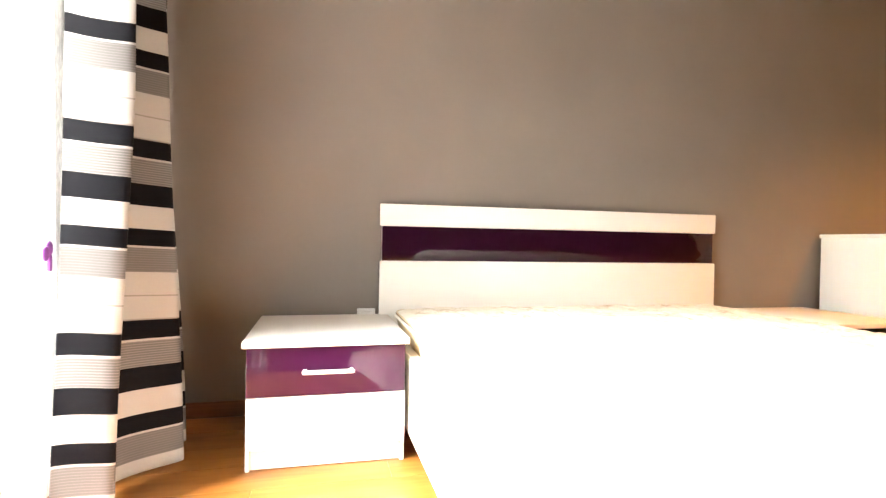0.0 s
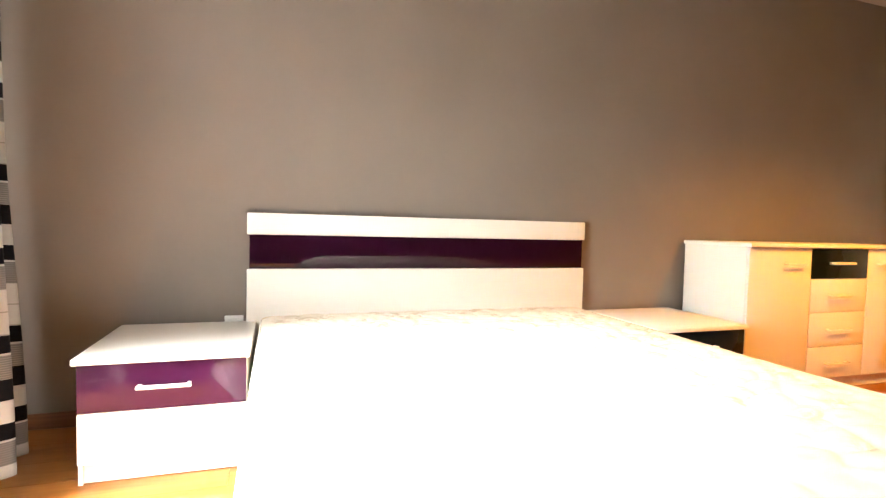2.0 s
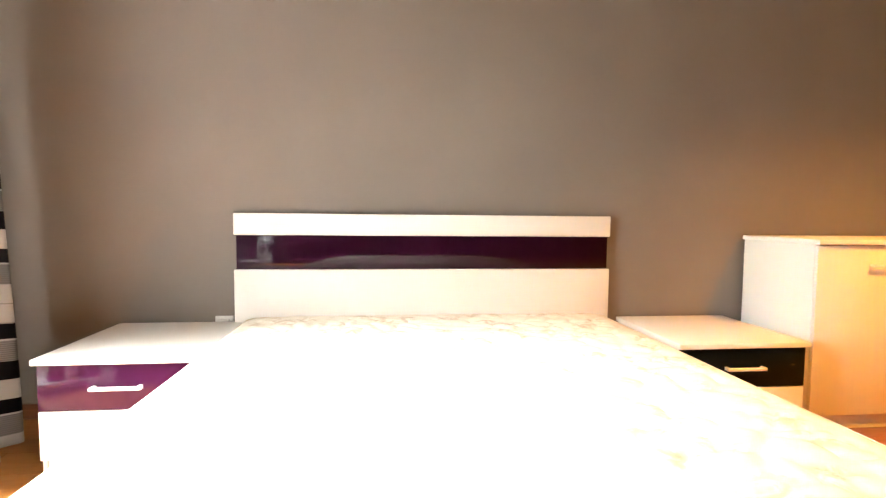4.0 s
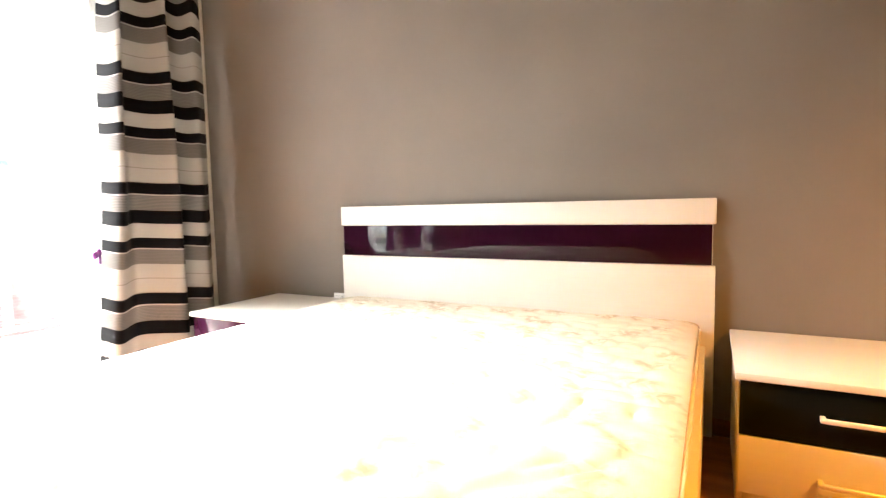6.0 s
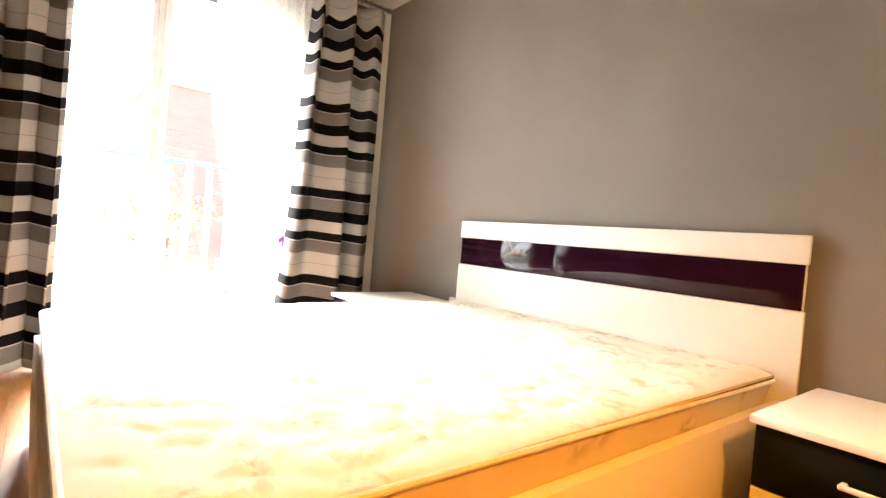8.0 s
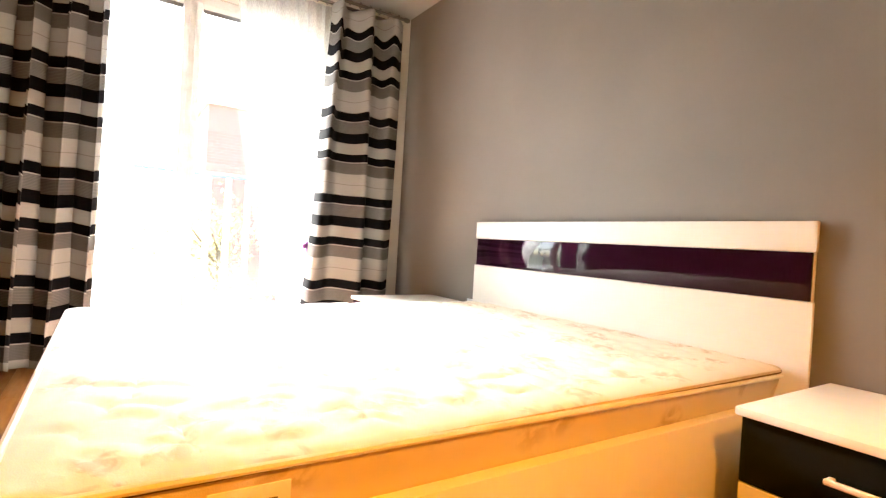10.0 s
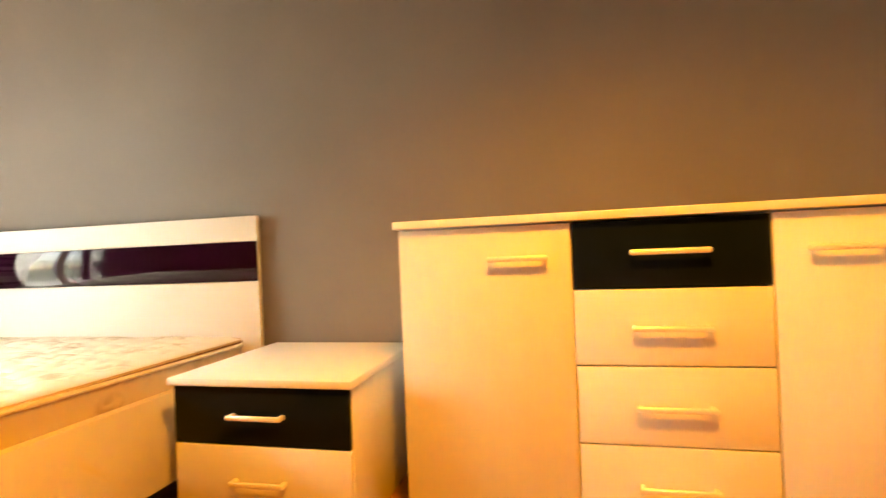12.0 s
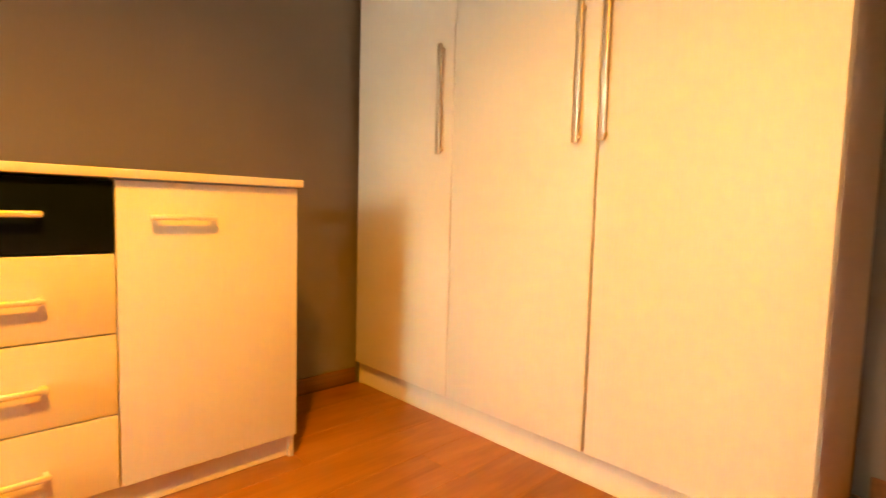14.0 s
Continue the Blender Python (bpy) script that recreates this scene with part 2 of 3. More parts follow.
def damask(name, base, flower, weight):
    """Quilted mattress ticking: cream jacquard with scattered tan flowers."""
    m, nt, b = material(name)
    v = coords(nt, (1, 1, 1))
    cell = nt.nodes.new("ShaderNodeTexVoronoi")
    cell.inputs["Scale"].default_value = 6.5
    cell.inputs["Randomness"].default_value = 0.75
    link(nt, v, cell.inputs["Vector"])
    petals = node(nt, "ShaderNodeTexNoise", Scale=17.0, Detail=3.0, Distortion=1.2)
    link(nt, v, petals.inputs["Vector"])
    spot = ramp(nt, cell.outputs["Distance"], [(0.28, (1, 1, 1)), (0.48, (0, 0, 0))])
    leaf = ramp(nt, petals.outputs[0], [(0.44, (0, 0, 0)), (0.60, (1, 1, 1))])
    mul = nt.nodes.new("ShaderNodeMath")
    mul.operation = "MULTIPLY"
    link(nt, spot.outputs[0], mul.inputs[0]), link(nt, leaf.outputs[0], mul.inputs[1])
    k = nt.nodes.new("ShaderNodeMath")
    k.operation = "MULTIPLY"
    k.inputs[1].default_value = weight
    link(nt, mul.outputs[0], k.inputs[0])
    mix = nt.nodes.new("ShaderNodeMixRGB")
    mix.inputs[1].default_value, mix.inputs[2].default_value = (*base, 1), (*flower, 1)
    link(nt, k.outputs[0], mix.inputs[0])
    link(nt, mix.outputs[0], b.inputs["Base Color"])
    b.inputs["Roughness"].default_value = 0.75
    weave = node(nt, "ShaderNodeTexNoise", Scale=420.0, Detail=2.0)
    link(nt, v, weave.inputs["Vector"])
    add = nt.nodes.new("ShaderNodeMath")
    link(nt, weave.outputs[0], add.inputs[0]), link(nt, mul.outputs[0], add.inputs[1])
    bump(nt, b, add.outputs[0], 0.3, 0.002)
    return m


def brickwork():
    m, nt, b = material("red_brick_far")
    g = nt.nodes.new("ShaderNodeNewGeometry")
    sep = nt.nodes.new("ShaderNodeSeparateXYZ")
    link(nt, g.outputs["Position"], sep.inputs[0])
    com = nt.nodes.new("ShaderNodeCombineXYZ")
    link(nt, sep.outputs["Y"], com.inputs["X"]), link(nt, sep.outputs["Z"], com.inputs["Y"])
    br = nt.nodes.new("ShaderNodeTexBrick")
    br.inputs["Scale"].default_value = 1.0
    br.inputs["Brick Width"].default_value, br.inputs["Row Height"].default_value, br.inputs["Mortar Size"].default_value = 0.25, 0.083, 0.008
    br.inputs["Color1"].default_value, br.inputs["Color2"].default_value = (0.33, 0.125, 0.10, 1), (0.28, 0.105, 0.082, 1)
    br.inputs["Mortar"].default_value = (0.26, 0.16, 0.13, 1)
    link(nt, com.outputs[0], br.inputs["Vector"])
    link(nt, br.outputs["Color"], b.inputs["Base Color"])
    b.inputs["Roughness"].default_value = 0.9
    return m


def leaves():
    m, nt, b = material("autumn_leaves")
    g = nt.nodes.new("ShaderNodeNewGeometry")
    r = ramp(nt, g.outputs["Random Per Island"], [(0.0, (0.46, 0.33, 0.10)), (0.5, (0.55, 0.41, 0.13)), (1.0, (0.40, 0.34, 0.14))])
    link(nt, r.outputs[0], b.inputs["Base Color"])
    b.inputs["Roughness"].default_value = 0.7
    return m


STRIPES, SHEER, GLASS = striped_cloth(), sheer_cloth(), pane_glass()
QUILT = damask("quilted_ticking", (0.82, 0.76, 0.63), (0.45, 0.30, 0.13), 0.5)
TICKING = damask("mattress_side_ticking", (0.72, 0.58, 0.36), (0.40, 0.25, 0.10), 0.6)
SEAM = plain("brown_seam_tape", (0.17, 0.085, 0.035), 0.8)
PIPING = plain("cream_piping", (0.84, 0.80, 0.71), 0.6)
BRICK, LEAVES = brickwork(), leaves()


# ---- building blocks ----
def box(bm, x0, x1, y0, y1, z0, z1, bevel=0.0, segments=2):
    """Adds a box to bm, its edges rounded."""
    made = bmesh.ops.create_cube(bm, size=1.0)["verts"]
    bmesh.ops.scale(bm, verts=made, vec=(x1 - x0, y1 - y0, z1 - z0))
    bmesh.ops.translate(bm, verts=made, vec=((x0 + x1) / 2, (y0 + y1) / 2, (z0 + z1) / 2))
    if bevel:
        edges = list({e for v in made for e in v.link_edges})
        bmesh.ops.bevel(bm, geom=edges, offset=bevel, segments=segments, profile=0.5, affect="EDGES")
    return bm


def solid(*dims, bevel=0.0, segments=2):
    return box(bmesh.new(), *dims, bevel=bevel, segments=segments)


def tube(bm, a, b, radius, sides=12):
    a, b = Vector(a), Vector(b)
    made = bmesh.ops.create_cone(bm, cap_ends=True, segments=sides, radius1=radius, radius2=radius, depth=(b - a).length)["verts"]
    turn = (b - a).to_track_quat("Z", "Y").to_matrix().to_4x4()
    bmesh.ops.transform(bm, matrix=Matrix.Translation((a + b) / 2) @ turn, verts=made)
    return bm


def mesh_of(name, bm, mat, smooth=True):
    me = bpy.data.meshes.new(name)
    bmesh.ops.recalc_face_normals(bm, faces=bm.faces)
    for f in bm.faces:
        f.smooth = smooth
    bm.to_mesh(me)
    bm.free()
    me.materials.append(mat)
    if smooth:
        me.set_sharp_from_angle(angle=radians(35))
    return me


def part(name, bm, mat, parent, label=""):
    ob = new(name, mesh_of(name, bm, mat))
    ob.parent = parent
    if label:
        ob["label"] = label
    return ob


def thing(name, x, y, z, label, category, group="", kind="", turn=0.0):
    ob = new(name)
    ob.empty_display_size = 0.1
    ob.matrix_world = pose(x, y, z, 0, 0, turn)
    return tagged(ob, label, category, group, kind)


def structure(name, bm, mat, label, category):
    return tagged(new(name, mesh_of(name, bm, mat)), label, category, "", "structure")


# ---- room shell ----
X_WIN, X_RIGHT, Y_HEAD, Y_BACK, Z_CEIL = -1.18, 5.506, 0.0, -5.2, 2.79
OPEN_Y0, OPEN_Y1, OPEN_Z0, OPEN_Z1 = -2.38, -0.74, 0.02, 2.53
T = 0.30

structure("wall_head", solid(X_WIN - T, X_RIGHT + T, Y_HEAD, Y_HEAD + T, -0.2, Z_CEIL + 0.2), WALL_TAUPE,
          "taupe grey painted bedroom wall behind the bed", "wall")
structure("wall_right", solid(X_RIGHT, X_RIGHT + T, Y_BACK, Y_HEAD, -0.2, Z_CEIL + 0.2), WALL_TAUPE,
          "taupe painted wall behind the white wardrobe", "wall")
structure("wall_back", solid(X_WIN - T, X_RIGHT + T, Y_BACK - T, Y_BACK, -0.2, Z_CEIL + 0.2), WALL_TAUPE,
          "plain taupe painted wall closing the bedroom", "wall")
wall_window = tagged(new("wall_window"), "cream painted wall around the balcony window", "wall", "", "structure")
for dims in ((OPEN_Y1, Y_HEAD, -0.2, Z_CEIL + 0.2), (Y_BACK, OPEN_Y0, -0.2, Z_CEIL + 0.2),
             (OPEN_Y0, OPEN_Y1, OPEN_Z1, Z_CEIL + 0.2), (OPEN_Y0, OPEN_Y1, -0.2, OPEN_Z0)):
    part("wall_section", solid(X_WIN - T, X_WIN, *dims), WALL_CREAM, wall_window)
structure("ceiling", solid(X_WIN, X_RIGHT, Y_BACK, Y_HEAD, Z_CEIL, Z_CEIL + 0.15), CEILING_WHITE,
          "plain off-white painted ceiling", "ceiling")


def skirting(a, b, name="baseboard"):
    """A skirting board from a to b along a wall, with a rounded top."""
    (x0, y0), (x1, y1) = a, b
    bm = solid(min(x0, x1), max(x0, x1), min(y0, y1), max(y0, y1), 0.001, 0.075, bevel=0.005)
    structure(name, bm, SKIRTING, "narrow reddish wood skirting board along the wall", "baseboard")


skirting((X_WIN, -0.016), (4.90, -0.001))
skirting((X_RIGHT - 0.016, Y_BACK), (X_RIGHT - 0.001, -1.90))
skirting((X_WIN + 0.001, Y_BACK), (X_WIN + 0.016, OPEN_Y0 - 0.02))
skirting((X_WIN + 0.001, OPEN_Y1 + 0.02), (X_WIN + 0.016, -0.02))


# ---- balcony window ----
def window_unit():
    win = tagged(new("window_1"), "white plastic balcony window with two tall glazed leaves", "window", "", "structure")
    x0, x1 = X_WIN - 0.17, X_WIN - 0.09
    f = 0.06
    mull = -1.68
    for dims in ((OPEN_Y0, OPEN_Y0 + f, OPEN_Z0, OPEN_Z1), (OPEN_Y1 - f, OPEN_Y1, OPEN_Z0, OPEN_Z1),
                 (OPEN_Y0 + f, OPEN_Y1 - f, OPEN_Z1 - f, OPEN_Z1), (OPEN_Y0 + f, OPEN_Y1 - f, OPEN_Z0, OPEN_Z0 + f)):
        part("window_frame", solid(x0, x1, *dims, bevel=0.006), PVC, win)
    part("mullion", solid(x0, x1 + 0.002, mull - 0.02, mull + 0.02, OPEN_Z0 + f, OPEN_Z1 - f, bevel=0.006), PVC, win)
    for ya, yb, hy in ((OPEN_Y0 + f, mull - 0.02, mull - 0.043), (mull + 0.02, OPEN_Y1 - f, OPEN_Y1 - f - 0.025)):
        leaf = new("window_leaf")
        leaf.parent = win
        za, zb, s = OPEN_Z0 + f, OPEN_Z1 - f, 0.04
        xs = (x0 + 0.02, x1 + 0.015)
        for dims in ((ya, ya + s, za, zb), (yb - s, yb, za, zb), (ya + s, yb - s, zb - s, zb), (ya + s, yb - s, za, za + 0.10)):
            part("sash_rail", solid(*xs, *dims, bevel=0.008), PVC, leaf)
        pane = part("pane", solid(x0 + 0.045, x0 + 0.052, ya + s - 0.005, yb - s + 0.005, za + 0.095, zb - s + 0.005), GLASS, leaf)
        pane.visible_shadow = False
        part("gasket", solid(x1 - 0.004, x1 + 0.012, ya + s + 0.004, yb - s - 0.004, zb - s - 0.028, zb - s, bevel=0.003), RUBBER, leaf,
             "grey seal strip along the top of the glass")
        hb = bmesh.new()
        box(hb, xs[1], xs[1] + 0.010, hy - 0.014, hy + 0.014, 0.93, 1.00, bevel=0.004)
        box(hb, xs[1] + 0.010, xs[1] + 0.045, hy - 0.008, hy + 0.008, 0.955, 0.975, bevel=0.003)
        box(hb, xs[1] + 0.035, xs[1] + 0.050, hy - 0.010, hy + 0.010, 0.85, 0.975, bevel=0.004)
        part("handle", hb, SOCKET_WHITE, leaf)
    return win


window_unit()


# ---- curtains ----
ROD_X, ROD_Z = -0.985, 2.68


def curtain_rod(x, z, y0, y1, label):
    rod = thing("curtain_rod", x, (y0 + y1) / 2, z, label, "curtain rod")
    h = (y1 - y0) / 2
    part("pole", tube(bmesh.new(), (0, -h, 0), (0, h, 0), 0.0125), DARK_STEEL, rod)
    for s in (-1, 1):
        bm = bmesh.new()
        tube(bm, (0, s * h, 0), (0, s * (h + 0.03), 0), 0.019, 16)
        tube(bm, (0, s * (h + 0.03), 0), (0, s * (h + 0.042), 0), 0.013, 16)
        part("finial", bm, DARK_STEEL, rod)
        bm = bmesh.new()
        tube(bm, (X_WIN - x + 0.001, s * (h - 0.06), 0.0), (0, s * (h - 0.06), 0.0), 0.008)
        tube(bm, (X_WIN - x + 0.001, s * (h - 0.06), 0.0), (X_WIN - x + 0.008, s * (h - 0.06), 0.0), 0.024, 16)
        part("bracket", bm, DARK_STEEL, rod)
    return rod


curtain_rod(ROD_X, ROD_Z, -3.05, -0.16, "dark metal curtain rod above the balcony window")
curtain_rod(-1.105, ROD_Z + 0.005, -2.95, -0.26, "thin dark inner rod carrying the sheer curtains")


def drape(bm, top, bottom, z_top, z_bot, folds, depth_top, depth_bot, seed, rows=64, per_fold=26, waist=None):
    """A hanging cloth between two plan lines, pleated; top and bottom are ((x, y), (x, y))."""
    rng = random.Random(seed)
    n = folds * per_fold
    phase = [rng.uniform(-0.5, 0.5) for _ in range(folds + 2)]
    size = [rng.uniform(0.65, 1.25) for _ in range(folds + 2)]
    grid = []
    uv = bm.loops.layers.uv.new("cloth")
    lay = {}
    for r in range(rows + 1):
        v = r / rows
        line = []
        for c in range(n + 1):
            u = c / n
            (ax, ay), (bx, by) = top
            (cx, cy), (dx, dy) = bottom
            k = v ** 1.2
            p = Vector((ax + (bx - ax) * u, ay + (by - ay) * u)).lerp(Vector((cx + (dx - cx) * u, cy + (dy - cy) * u)), k)
            z = z_top + (z_bot - z_top) * v
            if waist:
                wz, wy, wide = waist
                pull = math.exp(-((z - wz) / wide) ** 2)
                p.y += (wy - p.y) * 0.86 * pull
            along = Vector((bx - ax, by - ay)).normalized()
            out = Vector((-along.y, along.x))
            f = u * folds
            i = int(min(f, folds - 1e-6))
            blend = f - i
            amp = (size[i] * (1 - blend) + size[i + 1] * blend) * (depth_top + (depth_bot - depth_top) * v)
            ph = phase[i] * (1 - blend) + phase[i + 1] * blend
            w = math.sin(2 * math.pi * (f + 0.28 * ph * v) + 0.5 * math.sin(5.0 * v + ph * 4))
            p = p + out * amp * w + along * amp * 0.35 * math.sin(4 * math.pi * f + ph)
            flat = z
            sag = 0.6 + 0.8 * size[i]
            z += 0.006 * math.sin(9 * u + 3 * v) * v - 0.024 * sag * math.exp(-2.4 * v) * (1 - math.cos(2 * math.pi * f + ph * 3)) * min(1.0, v * 7)
            z += 0.010 * math.sin(2 * math.pi * f + ph * 5 + 2 * v) * v
            vert = bm.verts.new((p.x, p.y, z))
            lay[vert] = (u, flat)
            line.append(vert)
        grid.append(line)
    for r in range(rows):
        for c in range(n):
            face = bm.faces.new((grid[r][c], grid[r][c + 1], grid[r + 1][c + 1], grid[r + 1][c]))
            for lp in face.loops:
                lp[uv].uv = lay[lp.vert]
    return bm


def spline(points, u):
    """A smooth plan curve through points; u from 0 to 1."""
    f = u * (len(points) - 1)
    i = min(int(f), len(points) - 2)
    t = f - i
    p = [Vector(points[max(0, min(len(points) - 1, j))]) for j in (i - 1, i, i + 1, i + 2)]
    return 0.5 * (2 * p[1] + (p[2] - p[0]) * t + (2 * p[0] - 5 * p[1] + 4 * p[2] - p[3]) * t * t + (3 * p[1] - p[0] - 3 * p[2] + p[3]) * t ** 3)


def pleated(plans, heights, seed, rows=70, columns=150):
    """A cloth that hangs through one pleat plan for each height, from the rod down to the hem."""
    bm = bmesh.new()
    rng = random.Random(seed)
    tops = [rng.uniform(0.6, 1.2) for _ in plans[0]]
    uv = bm.loops.layers.uv.new("cloth")
    grid, lay = [], {}
    for r in range(rows + 1):
        z = heights[0] + (heights[-1] - heights[0]) * r / rows
        level = next(i for i in range(len(heights) - 1) if z >= heights[i + 1] - 1e-6)
        k = (heights[level] - z) / (heights[level] - heights[level + 1])
        k = k * k * (3 - 2 * k) * 0.5 + k * 0.5
        line = []
        for c in range(columns + 1):
            u = c / columns
            p = spline(plans[level], u).lerp(spline(plans[level + 1], u), k)
            fold = u * (len(plans[0]) - 1)
            hang = (heights[0] - z)
            swag = 0.070 * tops[int(fold)] * (math.sin(math.pi * fold) ** 2 - 0.5) * math.exp(-2.0 * hang) * min(1.0, hang * 8)
            p = p + Vector((0.006, 0.003)) * math.sin(23 * u + 2.2 * z) * min(1.0, hang * 2)
            wave = 0.006 * math.sin(math.pi * fold + 1.4 * z) * min(1.0, hang)
            vert = bm.verts.new((p.x, p.y, z - swag + wave))
            lay[vert] = (u, z)
            line.append(vert)
        grid.append(line)
    for a, b in zip(grid, grid[1:]):
        for c in range(columns):
            face = bm.faces.new((a[c], a[c + 1], b[c + 1], b[c]))
            for lp in face.loops:
                lp[uv].uv = lay[lp.vert]
    return bm


def curtain(name, label, mat, top, bottom, z_bot, folds, dt, db, seed, rod_z, rings, waist=None, ring_x=ROD_X, shape=None):
    cur = thing(name, 0, 0, 0, label, "curtain")
    cloth = part("cloth", shape or drape(bmesh.new(), top, bottom, rod_z - 0.035, z_bot, folds, dt, db, seed, waist=waist), mat, cur)
    mod = cloth.modifiers.new("thickness", "SOLIDIFY")
    mod.thickness, mod.offset = 0.0015, 0.0
    for k in range(rings):
        u = (k + 0.5) / rings
        x = ring_x
        y = top[0][1] + (top[1][1] - top[0][1]) * u
        bm = bmesh.new()
        steps = 16
        for s in range(steps):
            a, b = 2 * math.pi * s / steps, 2 * math.pi * (s + 1) / steps
            tube(bm, (x + 0.021 * math.cos(a), y, rod_z + 0.021 * math.sin(a)), (x + 0.021 * math.cos(b), y, rod_z + 0.021 * math.sin(b)), 0.0028, 6)
        part("ring", bm, DARK_STEEL, cur)
    return cur


curtain("striped_curtain", "black, grey and ivory striped curtain hanging beside the window corner", STRIPES,
        ((-0.985, -0.76), (-0.985, -0.18)), None, 0.03, 3, 0, 0, 3, ROD_Z, 7, shape=pleated((
            ((-1.03, -0.76), (-0.91, -0.72), (-1.06, -0.61), (-0.90, -0.48), (-1.06, -0.38), (-0.93, -0.26), (-1.01, -0.16)),
            ((-1.06, -0.81), (-0.87, -0.80), (-1.02, -0.66), (-0.85, -0.50), (-1.00, -0.40), (-0.90, -0.29), (-0.99, -0.18)),
            ((-1.05, -0.90), (-0.88, -0.89), (-0.96, -0.73), (-0.77, -0.56), (-0.87, -0.46), (-0.81, -0.36), (-0.93, -0.22))),
            (ROD_Z - 0.035, 1.3, 0.03), 3))
curtain("striped_curtain", "black, grey and ivory striped curtain drawn wide beside the window", STRIPES,
        ((ROD_X, -2.94), (ROD_X, -2.15)), ((-0.93, -3.00), (-0.90, -2.18)), 0.03, 5, 0.062, 0.080, 8, ROD_Z, 8)
curtain("sheer_curtain", "white sheer voile curtain tied back towards the corner", SHEER,
        ((-1.105, -1.43), (-1.105, -0.66)), ((-1.115, -0.95), (-1.115, -0.66)), 0.04, 11, 0.010, 0.016, 5, ROD_Z + 0.005, 10, ring_x=-1.105)
curtain("sheer_curtain", "white sheer voile curtain knotted low at its side", SHEER,
        ((-1.105, -2.60), (-1.105, -1.98)), ((-1.10, -2.45), (-1.10, -2.06)), 0.04, 10, 0.012, 0.022, 6, ROD_Z + 0.005, 8,
        waist=(0.93, -2.22, 0.40), ring_x=-1.105)


def tie_clip(x, y, z):
    clip = thing("curtain_tie", x, y, z, "small purple ribbon clip on the white sheer curtain", "curtain tie")
    bm = bmesh.new()
    for s in (-1, 1):
        made = bmesh.ops.create_uvsphere(bm, u_segments=12, v_segments=8, radius=0.5)["verts"]
        bmesh.ops.scale(bm, verts=made, vec=(0.015, 0.032, 0.045))
        bmesh.ops.translate(bm, verts=made, vec=(0, s * 0.011, 0.008 * s))
    part("bow", bm, TIE_PURPLE, clip)
    bm = bmesh.new()
    box(bm, -0.005, 0.005, 0.004, 0.020, -0.060, -0.01, bevel=0.003)
    part("ribbon_tail", bm, TIE_PURPLE, clip)
    return clip


tie_clip(-1.078, -0.85, 0.80)


# ---- bed ----
HB_W, HB_H, HB_T = 1.98, 1.035, 0.040


def handle_bar(parent, x, y, z, length, along="x"):
    """A slim satin bar handle on two feet, proud of the front at y or x."""
    bm = bmesh.new()
    if along == "x":
        box(bm, x - length / 2, x + length / 2, y - 0.032, y - 0.020, z - 0.008, z + 0.008, bevel=0.0055, segments=3)
        for s in (-1, 1):
            box(bm, x + s * (length / 2 - 0.010) - 0.007, x + s * (length / 2 - 0.010) + 0.007, y - 0.022, y, z - 0.007, z + 0.007, bevel=0.002)
    else:
        box(bm, x - 0.030, x - 0.019, y - 0.010, y + 0.010, z - length / 2, z + length / 2, bevel=0.003)
        for s in (-1, 1):
            box(bm, x - 0.021, x, y - 0.006, y + 0.006, z + s * (length / 2 - 0.02) - 0.006, z + s * (length / 2 - 0.02) + 0.006, bevel=0.002)
    return part("handle", bm, STEEL if along == "x" else SHADED_STEEL, parent, "satin steel bar handle")


def bed():
    b = thing("double_bed", 0, 0, 0, "white double bed with a purple striped headboard", "bed")
    back = Y_HEAD - 0.004
    front = back - HB_T
    part("headboard_back", solid(0.012, HB_W - 0.012, back - 0.020, back, 0.0, HB_H - 0.01, bevel=0.002), WHITE_FLAT, b)
    part("headboard_top_panel", solid(0, HB_W, front, back - 0.0205, 0.925, HB_H, bevel=0.004), WHITE_FLAT, b)
    part("headboard_stripe", solid(0.012, HB_W - 0.014, front + 0.006, back - 0.0205, 0.7495, 0.9235, bevel=0.002), DARK_PURPLE, b,
         "glossy dark purple headboard stripe")
    part("headboard_lower_panel", solid(0, HB_W, front, back - 0.0205, 0.0, 0.748, bevel=0.004), WHITE_FLAT, b)
    xl, xr, foot, thick = 0.052, 1.947, -2.258, 0.040
    for x in (xl, xr - thick):
        part("side_rail", solid(x, x + thick, foot + 0.024, front - 0.001, 0.095, 0.400, bevel=0.004), WHITE_BOARD, b)
    part("foot_rail", solid(xl, xr, foot, foot + 0.022, 0.095, 0.400, bevel=0.004), WHITE_BOARD, b)
    part("slat_base", solid(xl + thick + 0.001, xr - thick - 0.001, foot + 0.025, front - 0.002, 0.255, 0.280), UNDERSIDE, b)
    for x in (xl + 0.10, xr - 0.10):
        for y in (foot + 0.10, -1.1):
            part("leg", solid(x - 0.03, x + 0.03, y - 0.03, y + 0.03, 0.0, 0.255, bevel=0.004), WHITE_BOARD, b)
    return b


bed()


